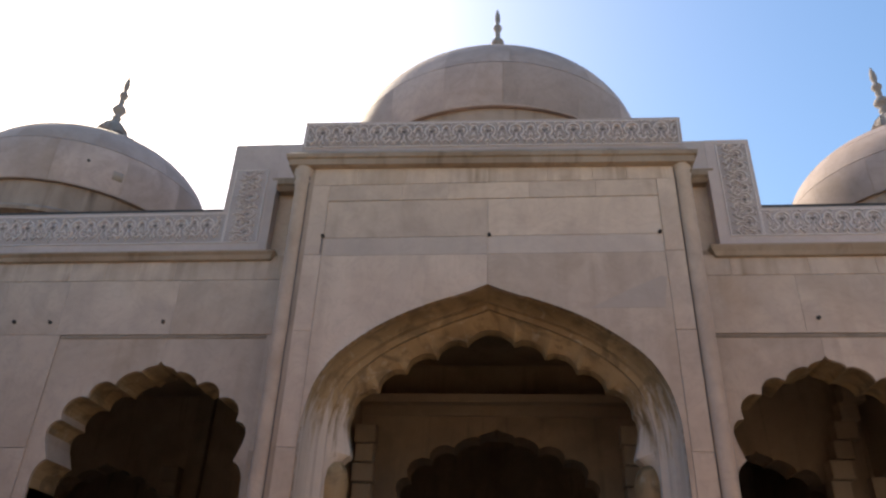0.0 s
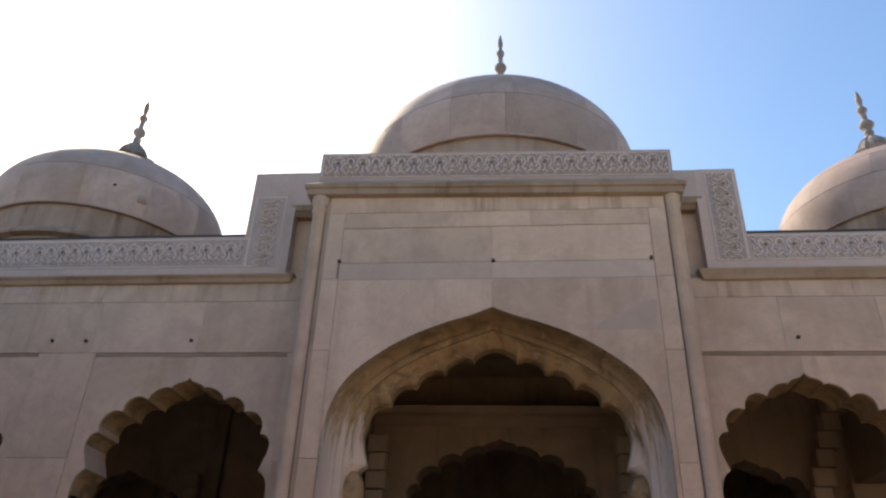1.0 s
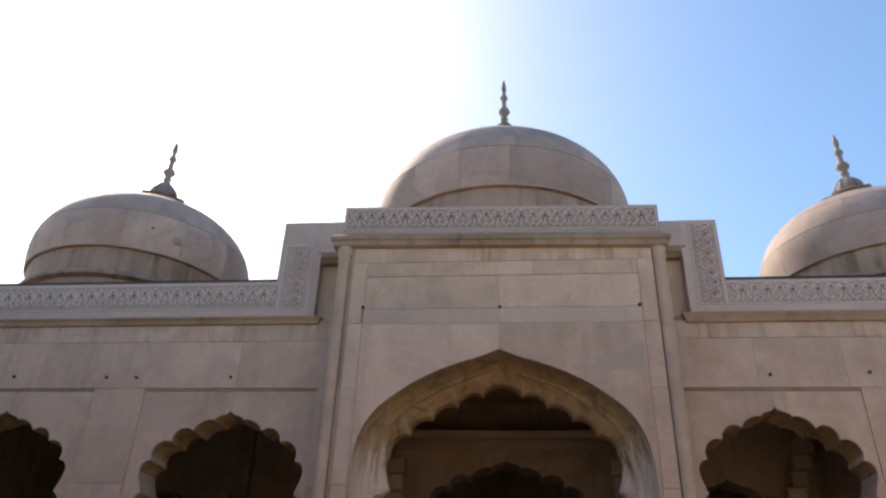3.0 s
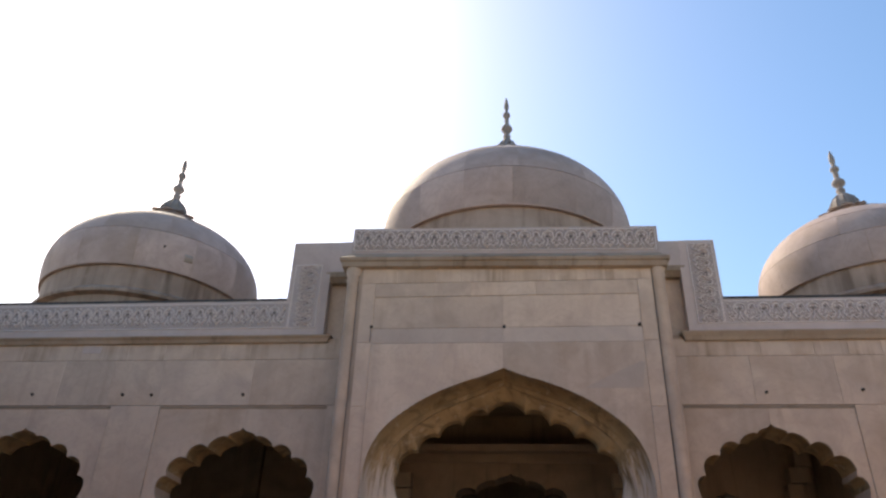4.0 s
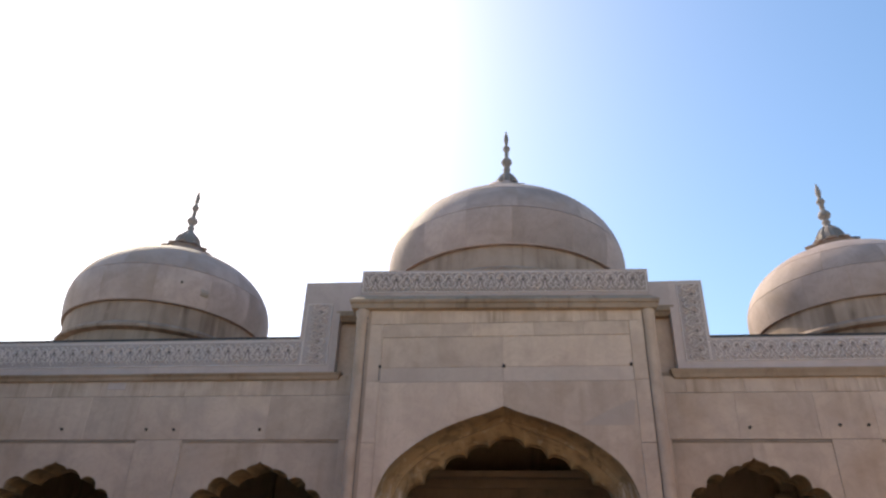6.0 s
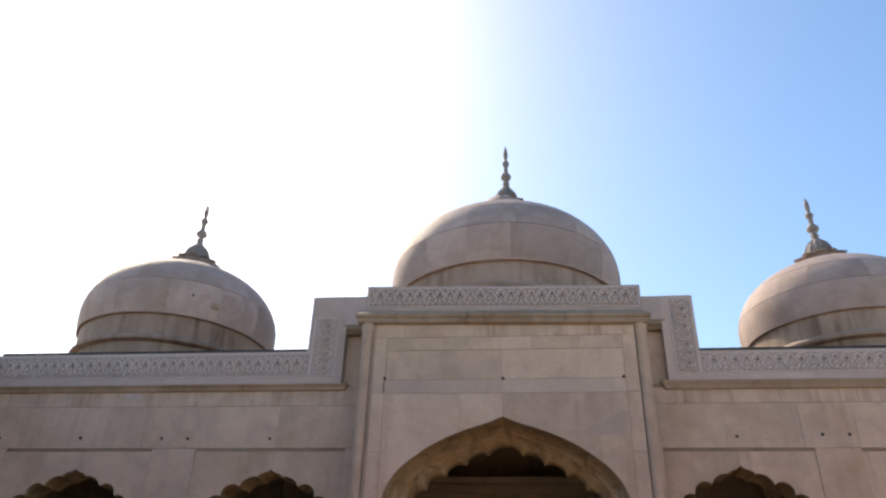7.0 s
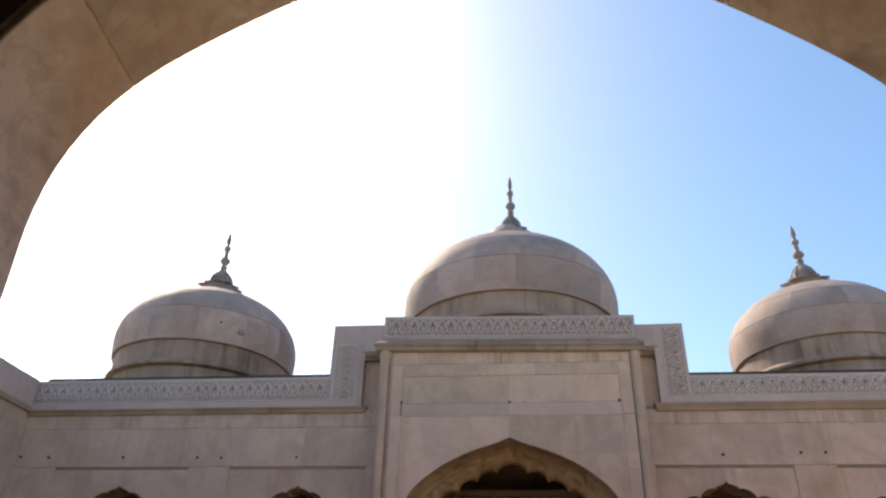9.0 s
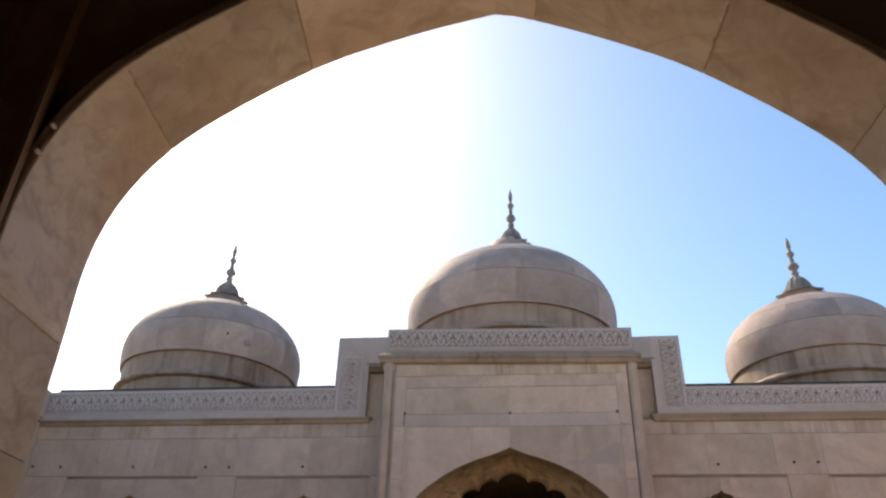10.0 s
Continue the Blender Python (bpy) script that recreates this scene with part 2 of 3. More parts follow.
# the core stands behind the slabs, with the arch cut through it
for side in (-1, 1):
    pts = [(CX + side * x, z) for x, z in out_half]
    pts = [(CX, 6.60)] + pts + [(CX + side * 1.732, GROUND - 0.02), (side * 2.10, GROUND - 0.02), (side * 2.10, 6.60)]
    part("core", plate(pts, P + 0.012, S + 0.55, 0), M_MORTAR, centre, "dark mortar behind the marble slabs")

GAP, TIGHT = 0.0022, 0.0009


def slab(x0, x1, z0, z1, y, parent, material=None, proud=0.0, thick=0.02):
    return part("marble_slab", plate([(x0 + TIGHT, z0 + GAP), (x1 - TIGHT, z0 + GAP), (x1 - TIGHT, z1 - GAP), (x0 + TIGHT, z1 - GAP)], y - proud, y + thick, 0.0025), material or M_SLAB, parent)


def course(xs, z0, z1, y, parent, material=None, proud=0.0):
    for a, b in zip(xs, xs[1:]):
        slab(a, b, z0, z1, y, parent, material, proud)


# the upper mouldings have settled a little towards the north
SETTLED = Matrix.Translation((-2.12, P, 7.24)) @ Matrix.Rotation(radians(1.03), 4, "Y") @ Matrix.Translation((2.12, -P, -7.24))
course([-1.95, -1.46, -0.92, -0.60, -0.02, 0.62, 1.10, 1.46, 1.95], 6.335, 6.60, P, centre, M_SLAB_STREAK)
course([-1.76, -0.95, -0.45, 0.42, 1.12, 1.76], 6.125, 6.335, P, centre)
course([-1.76, -0.02, 1.76], 5.662, 6.125, P, centre, proud=-0.006)
course([-1.76, -0.02, 1.76], 5.448, 5.662, P, centre, M_PATCH, proud=-0.004)
for side in (-1, 1):
    xs = sorted((side * 1.76, side * 1.95))
    for z0, z1 in ((GROUND, 1.3), (1.3, 2.5), (2.5, 3.45), (3.45, 4.6), (4.6, 5.46), (5.46, 6.335)):
        slab(*xs, z0, z1, P, centre, proud=0.006)
    # spandrel, cut to the arch, in two pieces
    curve = [(CX + side * x, z) for x, z in out_half]
    edge = side * (1.76 - GAP)
    part("spandrel_slab", plate([(CX + side * GAP, 5.448 - GAP), (CX + side * GAP, curve[0][1])] + curve[1:] + [(CX + side * 1.732, GROUND), (edge, GROUND), (edge, 5.448 - GAP)], P, P + 0.02, 0), M_SLAB, centre)
part("open_joint", plate([(-1.781, 5.47), (-1.766, 5.47), (-1.766, 5.67), (-1.781, 5.67)], P - 0.008, P + 0.01, 0), M_HOLLOW, centre, "dark open joint beside the panel")
for x in (-2.005, 1.96):
    part("open_joint", plate([(x - 0.0028, 2.5), (x + 0.0028, 2.5), (x + 0.0028, 6.5), (x - 0.0028, 6.5)], P - 0.001, P + 0.014, 0), M_HOLLOW, centre, "dark open joint beside the corner shaft")
# a grey repair piece beside the arch
part("repair_piece", plate([(0.99, 4.835), (1.30, 4.832), (1.69, 4.835), (1.742, 5.16), (1.70, 5.18), (1.35, 5.02)], P - 0.003, P + 0.01, 0), M_WEDGE, centre, "smooth grey marble repair wedge")

# corner shafts with a small capital
for side in (-1, 1):
    shaft = part("corner_shaft", lathe([(0.105, GROUND), (0.105, 0.7), (0.085, 0.75), (0.085, 6.36), (0.10, 6.40), (0.085, 6.44), (0.115, 6.52), (0.115, 6.60)], side * 2.065 - 0.02, P + 0.05, 24),
                 M_SLAB, centre, "slim engaged marble shaft", smooth=True)
    # the return of the block, back to the wing
    xs = sorted((side * 2.10, side * 2.118))
    for z0, z1 in ((GROUND, 2.0), (2.0, 3.6), (3.6, 5.0), (5.0, 6.6)):
        part("marble_slab", boxed(*xs, P + 0.14, S, z0 + GAP, z1 - GAP), M_SLAB, centre)

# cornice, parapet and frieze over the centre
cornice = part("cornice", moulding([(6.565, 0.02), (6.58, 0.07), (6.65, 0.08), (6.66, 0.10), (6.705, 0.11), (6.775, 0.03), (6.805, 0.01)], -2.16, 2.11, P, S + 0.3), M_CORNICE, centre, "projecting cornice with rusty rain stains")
cornice.matrix_basis = SETTLED
parapet = part("parapet", boxed(-2.14, 2.105, P + 0.012, P + 0.28, 6.80, 7.238), M_FRIEZE_BED, centre, "plain grey marble parapet block")
parapet.matrix_basis = SETTLED
part("roof_deck", boxed(-2.1, 2.1, P + 0.28, 13.4, 6.6, 6.78), M_ROOF, centre)


# ---- carved bands ----
def ribbon(bm, pts, w, h, y=0.0):
    """A raised strand with a rounded back along points in x and z."""
    p = [Vector(q) for q in pts]
    rows = []
    for i, q in enumerate(p):
        d = (p[min(i + 1, len(p) - 1)] - p[max(i - 1, 0)]).normalized()
        s = Vector((-d.y, d.x)) * w / 2
        rows.append([bm.verts.new(v) for v in ((q.x + s.x, y, q.y + s.y), (q.x + s.x * 0.6, y - h, q.y + s.y * 0.6),
                                               (q.x - s.x * 0.6, y - h, q.y - s.y * 0.6), (q.x - s.x, y, q.y - s.y))])
    for a, b in zip(rows, rows[1:]):
        for i in range(3):
            bm.faces.new((a[i], a[i + 1], b[i + 1], b[i]))
    bm.faces.new(rows[0])
    bm.faces.new(rows[-1])


def leaf(bm, pts, h):
    """A raised leaf: an outline pulled up to a lower, smaller top."""
    c = Vector((sum(p[0] for p in pts) / len(pts), sum(p[1] for p in pts) / len(pts)))
    a = [bm.verts.new((x, 0, z)) for x, z in pts]
    b = [bm.verts.new((c.x + 0.6 * (x - c.x), -h, c.y + 0.6 * (z - c.y))) for x, z in pts]
    for i in range(len(a)):
        j = (i + 1) % len(a)
        bm.faces.new((a[i], a[j], b[j], b[i]))
    bm.faces.new(b)


CELL = 0.318


def motif_mesh():
    """One repeat of the carved band: a horseshoe round a palmette, and an arrow of leaves beside it."""
    bm = bmesh.new()
    h = 0.024
    ribbon(bm, [(0.082 * math.sin(a), 0.035 + 0.075 * math.cos(a)) for a in np.linspace(-2.55, 2.55, 16)], 0.023, h)
    ribbon(bm, [(-0.046, -0.03), (-0.075, -0.075), (-0.128, -0.09), (-0.159, -0.06)], 0.021, h)
    ribbon(bm, [(0.046, -0.03), (0.075, -0.075), (0.128, -0.09), (0.159, -0.06)], 0.021, h)
    ribbon(bm, [(-0.03, -0.10), (0, -0.055), (0.03, -0.10)], 0.024, h)
    ribbon(bm, [(0, -0.055), (0, 0.0)], 0.018, h)
    leaf(bm, [(-0.022, 0.128), (0, 0.118), (0.022, 0.128), (0, 0.14)], h)
    leaf(bm, [(-0.02, -0.128), (0, -0.108), (0.02, -0.128), (0, -0.136)], h)
    for s in (-1, 1):
        leaf(bm, [(s * 0.012, 0.062), (s * 0.03, 0.085), (s * 0.052, 0.075), (s * 0.06, 0.045), (s * 0.04, 0.02), (s * 0.03, 0.045)], h)
        leaf(bm, [(s * 0.159, 0.03), (s * 0.120, -0.045), (s * 0.145, -0.045), (s * 0.159, -0.02)], h)
        ribbon(bm, [(s * 0.105, 0.02), (s * 0.125, 0.085), (s * 0.159, 0.10)], 0.024, h)
        leaf(bm, [(s * 0.10, 0.105), (s * 0.125, 0.125), (s * 0.15, 0.135), (s * 0.12, 0.138), (s * 0.095, 0.125)], h)
        leaf(bm, [(s * 0.055, -0.055), (s * 0.085, -0.035), (s * 0.105, -0.05), (s * 0.085, -0.062)], h)
        leaf(bm, [(s * 0.095, 0.02), (s * 0.118, -0.02), (s * 0.11, -0.028), (s * 0.09, -0.01)], h)
        leaf(bm, [(s * 0.08, -0.105), (s * 0.11, -0.118), (s * 0.14, -0.105), (s * 0.11, -0.098)], h)
    data = bpy.data.meshes.new("carved_motif")
    bmesh.ops.recalc_face_normals(bm, faces=bm.faces)
    bm.to_mesh(data)
    bm.free()
    data.materials.append(M_FRIEZE)
    return data


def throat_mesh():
    # raised dark spots painted in place of the shade in drilled holes
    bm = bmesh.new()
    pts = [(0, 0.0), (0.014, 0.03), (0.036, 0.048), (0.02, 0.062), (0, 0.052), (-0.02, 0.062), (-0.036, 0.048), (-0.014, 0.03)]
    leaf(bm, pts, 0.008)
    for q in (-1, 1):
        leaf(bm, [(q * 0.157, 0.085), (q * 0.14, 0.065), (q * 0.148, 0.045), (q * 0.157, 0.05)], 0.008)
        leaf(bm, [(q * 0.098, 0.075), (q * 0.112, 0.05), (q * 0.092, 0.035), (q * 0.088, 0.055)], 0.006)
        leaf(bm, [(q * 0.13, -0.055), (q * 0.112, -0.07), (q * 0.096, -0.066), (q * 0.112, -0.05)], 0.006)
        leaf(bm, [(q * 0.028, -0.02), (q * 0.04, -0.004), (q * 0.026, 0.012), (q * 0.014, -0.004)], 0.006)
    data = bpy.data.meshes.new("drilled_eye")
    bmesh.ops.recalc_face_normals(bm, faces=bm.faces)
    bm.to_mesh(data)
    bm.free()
    data.materials.append(M_HOLLOW)
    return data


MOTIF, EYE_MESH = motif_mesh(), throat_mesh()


def carved_band(parent, x, z, y, count, step, upright=False, turn=0.0, size=1.0, moved=Matrix()):
    """A row of repeats from a first centre, along x or, when upright, along z."""
    for k in range(count):
        cx, cz = (x, z + k * step) if upright else (x + k * step, z)
        m = moved @ Matrix.Translation((cx, y, cz)) @ Matrix.Rotation(radians(turn), 4, "Y") @ Matrix.Diagonal((step / CELL, 1, size, 1))
        a = part("carved_motif", MOTIF, None, parent)
        a.matrix_basis = m
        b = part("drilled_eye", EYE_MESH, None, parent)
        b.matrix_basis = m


def framed_strip(parent, x0, x1, z0, z1, y, edge=0.022, moved=Matrix()):
    """Thin raised fillets round a carved field."""
    # the field's darker colour holds dirt and the shade between the strands
    field = part("carved_field", plate([(x0 + edge, z0 + edge), (x1 - edge, z0 + edge), (x1 - edge, z1 - edge), (x0 + edge, z1 - edge)], y - 0.004, y + 0.01, 0), M_FIELD, parent, "carving ground with dirt and recess shade in its colour")
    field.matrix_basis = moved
    for a in ((x0, x1, z0, z0 + edge), (x0, x1, z1 - edge, z1), (x0, x0 + edge, z0 + edge, z1 - edge), (x1 - edge, x1, z0 + edge, z1 - edge)):
        part("fillet", plate([(a[0], a[2]), (a[1], a[2]), (a[1], a[3]), (a[0], a[3])], y - 0.012, y + 0.01), M_FRIEZE, parent).matrix_basis = moved


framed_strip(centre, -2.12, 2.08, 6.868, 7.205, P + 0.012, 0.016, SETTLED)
carved_band(centre, -0.02 - 6 * CELL, 7.036, P + 0.012, 13, CELL, size=1.12, moved=SETTLED)

# ---- wings ----
def side_foil(k, up):
    """Half outline of a wing arch: a small ogee tip, three lobes, a drawn-in lobe and a flared foot."""
    tip = [(0.0, 4.49), (0.03, 4.455), (0.075, 4.437), (0.12, 4.425), (0.165, 4.405), (0.185, 4.385)]
    lobes = foils([(0.19, 4.37), (0.45, 4.23), (0.715, 4.09), (0.935, 3.85)], 0.33)
    foot = [(1.0, 3.835), (1.045, 3.785), (1.06, 3.72), (1.04, 3.62), (1.005, 3.53), (0.975, 3.45), (1.02, 3.42), (1.065, 3.36), (1.088, 3.28), (1.09, 3.18), (1.09, 2.6)]
    return [(x * k, z + up) for x, z in tip + lobes + foot]


FOIL = side_foil(1.0, 0.0)


def wing(side, name, panels, piers, x_end, caps_top, outline, top, bed, eave, block):
    """One wing: slabs, two recessed arched panels, cornice, parapet with its carved band, and the raised corner strip."""
    w = structure(name, bmesh.new(), M_MORTAR, "marble clad wing wall with scalloped arches", "wall")
    s = side
    lo = 5.45

    def sx(a, b):
        return sorted((a, b))
    # top course
    x0, x1 = sx(s * 2.12, x_end)
    rnd = random.Random(5 + side)
    xs = [x0]
    while xs[-1] < x1 - 0.8:
        xs.append(xs[-1] + rnd.choice((0.42, 0.55, 0.68, 0.8)))
    xs[-1] = x1
    course(xs, lo, 5.76 if s < 0 else 5.70, S, w, M_SLAB_STREAK)
    xs = [x0]
    while xs[-1] < x1 - 1.3:
        xs.append(xs[-1] + rnd.choice((0.75, 1.05, 1.3)))
    xs[-1] = x1
    course(xs, 4.79, lo, S, w)
    # the piers
    for a, b in piers:
        for z0, z1 in ((GROUND, 1.4), (1.4, 2.5), (2.5, 3.55), (3.55, 4.79)):
            slab(*sx(a, b), z0, z1, S, w)
    for a, b, c in panels:
        for q in (-1, 1):
            edge = (min(a, b) if q < 0 else max(a, b)) - q * GAP
            half = [(c + q * x, z) for x, z in outline]
            half[0] = (c + q * GAP * 0.5, half[0][1])
            pts = [(half[0][0], 4.775)] + half + [(c + q * outline[-1][0], GROUND), (edge, GROUND), (edge, 4.775)]
            part("spandrel_slab", plate(pts, S + 0.016, S + 0.06, 0), M_SLAB, w)
            core = [(c, 5.76)] + [(c + q * x, z) for x, z in outline] + [(c + q * outline[-1][0], GROUND), (edge + q * 0.02, GROUND), (edge + q * 0.02, 5.76)]
            part("core", plate(core, S + 0.062, S + 0.50, 0), M_SLAB, w)
        whole = both_sides(outline, c)
        part("arch_soffit", loft([[(x, S + 0.05 + 0.46 * k, z - 0.004) for x, z in whole] for k in (0, 1)]), M_ARCH, w, "brown stained scalloped arch lining")
        # the brown strip is tall enough to take in stain and painted shadow line
        part("panel_head", plate([(min(a, b) + 0.006, 4.748), (max(a, b) - 0.006, 4.748), (max(a, b) - 0.006, 4.787), (min(a, b) + 0.006, 4.787)], S + 0.006, S + 0.06), M_CORNICE, w, "brown stained head of the sunk panel, with its shadow line painted in")
    part("core", boxed(*sx(s * 2.12, x_end), S + 0.021, S + 0.5, 4.80, 5.76), M_MORTAR, w)
    for a, b in piers:
        part("core", boxed(*sx(a, b), S + 0.021, S + 0.5, GROUND, 4.80), M_MORTAR, w)
    # cornice and parapet
    xc = s * 2.53 - 0.05
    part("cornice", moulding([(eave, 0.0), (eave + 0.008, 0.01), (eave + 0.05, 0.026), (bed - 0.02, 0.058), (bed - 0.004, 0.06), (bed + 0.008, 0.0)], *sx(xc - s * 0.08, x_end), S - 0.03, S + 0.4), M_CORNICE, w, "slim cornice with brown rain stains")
    part("parapet", boxed(*sx(xc, x_end), S - 0.03, S + 0.22, bed - 0.012, top), M_FRIEZE_BED, w, "grey marble parapet")
    part("coping", boxed(*sx((s * 3.08 - 0.1), x_end - s * 0.18), S + 0.0, S + 0.45, top, top + 0.055), M_ROOF, w, "dark felt edge of the roof")
    part("roof_deck", boxed(*sx(s * 2.1, x_end), S + 0.22, 13.4, 5.9, 6.2), M_ROOF, w)
    part("raised_corner", boxed(*sx(xc, (s * 3.07 - 0.095)), S - 0.028, S + 0.12, top + 0.002, block), M_FRIEZE_BED, w, "raised corner of the parapet")
    part("raised_panel", boxed(*sx(s * 2.12, xc - s * 0.001), S - 0.026, S + 0.12, 6.80, block - 0.002), M_FRIEZE_BED, w, "plain slab between the raised corner and the centre")
    part("raised_block", boxed(*sx(s * 2.08, (s * 3.07 - 0.093)), S + 0.121, S + 0.5, 5.70, block + 0.004), M_SLAB, w, "plain marble block behind the raised corner")
    part("raised_border", boxed(*sx(xc - s * 0.02, xc + s * 0.075), S - 0.046, S + 0.1, bed + 0.004, 6.80), M_FRIEZE_BED, w, "plain marble border of the carved strip")
    part("bracket", moulding([(6.65, 0.0), (6.70, 0.03), (6.72, 0.06), (6.795, 0.07)], *sx(s * 2.17, xc - s * 0.03), S + 0.02, S + 0.12), M_CORNICE, w, "stained stub of cornice")
    # carved band along the wing and up the corner
    count = int((abs(x_end) - 3.1) / CELL)
    low, high = bed + 0.12, top - 0.035
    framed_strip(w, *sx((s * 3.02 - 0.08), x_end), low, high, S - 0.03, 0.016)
    carved_band(w, s * 3.16 if s > 0 else -3.32 - (count - 1) * CELL, (low + high) / 2, S - 0.03, count, CELL, size=1.15)
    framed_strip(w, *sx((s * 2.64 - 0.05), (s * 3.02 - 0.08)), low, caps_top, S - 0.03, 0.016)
    k = int((caps_top - low) / 0.25)
    step = (caps_top - low - 0.04) / k
    carved_band(w, (s * 2.83 - 0.065), low + 0.02 + step / 2, S - 0.03, k, step, upright=True, turn=90, size=1.05)
    return w


wing_l = wing(-1, "wall_wing_south", [(-4.74, -2.40, -3.52), (-7.86, -5.45, -6.62)], [(-2.40, -2.14), (-5.45, -4.74), (-8.67, -7.86)], -8.65, 6.93, FOIL, 6.345, 5.79, 5.69, 7.315)
wing_r = wing(1, "wall_wing_north", [(2.25, 4.34, 3.295), (4.97, 7.10, 6.05)], [(2.10, 2.25), (4.34, 4.97), (7.10, 8.42)], 8.4, 7.15, side_foil(0.94, 0.062), 6.265, 5.785, 5.66, 7.208)

# pale repair pieces under the cornice
part("repair_piece", plate([(-6.11, 5.567), (-5.82, 5.562), (-5.815, 5.672), (-6.105, 5.678)], S - 0.003, S + 0.01), M_FRIEZE_BED, wing_l, "small pale marble repair piece")
# iron pegs in the marble
pegs = [(-1.768, 5.685, P), (-0.005, 5.67, P), (1.73, 5.68, P)] + [(x, z, S) for x, z in ((-3.59, 4.94), (-4.90, 4.94), (-5.325, 4.945), (-6.66, 4.953), (-8.03, 4.96), (-8.56, 4.97), (3.31, 4.953), (4.487, 4.98), (4.853, 4.98), (6.1, 4.98), (7.3, 4.98))]
for x, z, y in pegs:
    bm = lathe([(0.001, -0.03), (0.018, -0.028), (0.021, -0.01), (0.02, 0.05)], 0, 0, 10)
    bm.transform(Matrix.Translation((x, y, z)) @ Matrix.Rotation(radians(-90), 4, "X"))
    tagged(part("iron_peg", bm, M_IRON), "rusted black iron peg in the marble wall", "peg", "pegs in the wall")

# ---- recess of the great arch ----
recess = structure("arch_recess", bmesh.new(), M_ARCH, "moulded brown stone recess of the great central arch", "arch")
INNER = foils([(0.0, 4.86), (0.25, 4.718), (0.565, 4.572), (0.88, 4.414), (1.16, 4.208), (1.40, 3.97)], 0.26)
INNER = INNER + [(1.435, 3.92), (1.445, 3.82), (1.42, 3.68), (1.375, 3.535), (1.43, 3.50), (1.50, 3.43), (1.54, 3.34), (1.55, 3.2), (1.55, 2.6)]


def resample(half, k):
    d = [0.0]
    for a, b in zip(half, half[1:]):
        d.append(d[-1] + math.dist(a, b))
    t = np.linspace(0, d[-1], k)
    return list(zip(np.interp(t, d, [p[0] for p in half]), np.interp(t, d, [p[1] for p in half])))


K = 90
o_, e_, i_ = resample(out_half, K), resample(env_half, K), resample(INNER, K)


def between(a, b, t):
    return [(p[0] + (q[0] - p[0]) * t, p[1] + (q[1] - p[1]) * t) for p, q in zip(a, b)]


RINGS = ((0, P - 0.001), (0.0, P + 0.05), (0.07, P + 0.07), (0.05, P + 0.12), (0.20, P + 0.20), (0.36, P + 0.25), (0.56, P + 0.285), (0.50, P + 0.31), (0.62, P + 0.34), (0.82, P + 0.36), (1.0, P + 0.375), (1.04, P + 0.39), (1.0, P + 0.42))
SHELL = ((0, P + 0.42), (0.12, P + 0.44), (0.45, P + 0.50), (0.80, P + 0.56), (1.0, P + 0.60), (1.0, P + 0.76))
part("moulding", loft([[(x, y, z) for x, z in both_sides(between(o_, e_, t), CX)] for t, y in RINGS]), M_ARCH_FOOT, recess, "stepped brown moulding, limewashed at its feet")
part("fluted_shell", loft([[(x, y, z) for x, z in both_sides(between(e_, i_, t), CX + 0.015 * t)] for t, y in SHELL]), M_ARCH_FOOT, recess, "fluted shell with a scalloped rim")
for side in (-1, 1):
    for z0, z1 in ((GROUND, 1.4), (1.4, 2.6)):
        part("jamb", boxed(*sorted((CX + side * 1.42, CX + side * 1.72)), P + 0.02, P + 0.8, z0, z1), M_SLAB, recess)

for side in (-1, 1):
    part("foot_knop", lathe([(0.01, 3.47), (0.07, 3.45), (0.12, 3.38), (0.145, 3.27), (0.135, 3.12), (0.10, 3.0), (0.12, 2.9), (0.12, 2.6)], CX + side * 1.50, P + 0.60, 20), M_ARCH, recess, "weathered brown knop under the scalloped rim", smooth=True)

# ---- inside the hall ----
hall = structure("wall_hall", bmesh.new(), M_INSIDE, "dim plastered inner arcade of the prayer hall", "wall")
YA = 8.5
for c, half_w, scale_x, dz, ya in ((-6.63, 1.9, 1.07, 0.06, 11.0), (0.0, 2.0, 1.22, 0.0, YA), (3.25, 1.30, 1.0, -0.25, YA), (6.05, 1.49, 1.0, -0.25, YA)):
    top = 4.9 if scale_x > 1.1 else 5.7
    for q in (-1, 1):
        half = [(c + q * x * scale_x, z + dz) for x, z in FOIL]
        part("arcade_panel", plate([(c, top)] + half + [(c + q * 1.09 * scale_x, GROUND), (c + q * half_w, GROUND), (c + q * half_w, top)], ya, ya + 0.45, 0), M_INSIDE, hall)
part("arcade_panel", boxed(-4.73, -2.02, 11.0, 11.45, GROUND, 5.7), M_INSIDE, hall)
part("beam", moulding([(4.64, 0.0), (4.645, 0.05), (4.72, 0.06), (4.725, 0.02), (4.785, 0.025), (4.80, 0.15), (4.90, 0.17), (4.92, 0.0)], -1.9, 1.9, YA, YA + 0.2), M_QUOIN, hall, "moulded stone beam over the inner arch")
part("upper_panel", boxed(-1.98, 1.98, YA + 0.9, YA + 1.1, 4.6, 5.69), M_INSIDE, hall, "plastered wall set back above the beam")
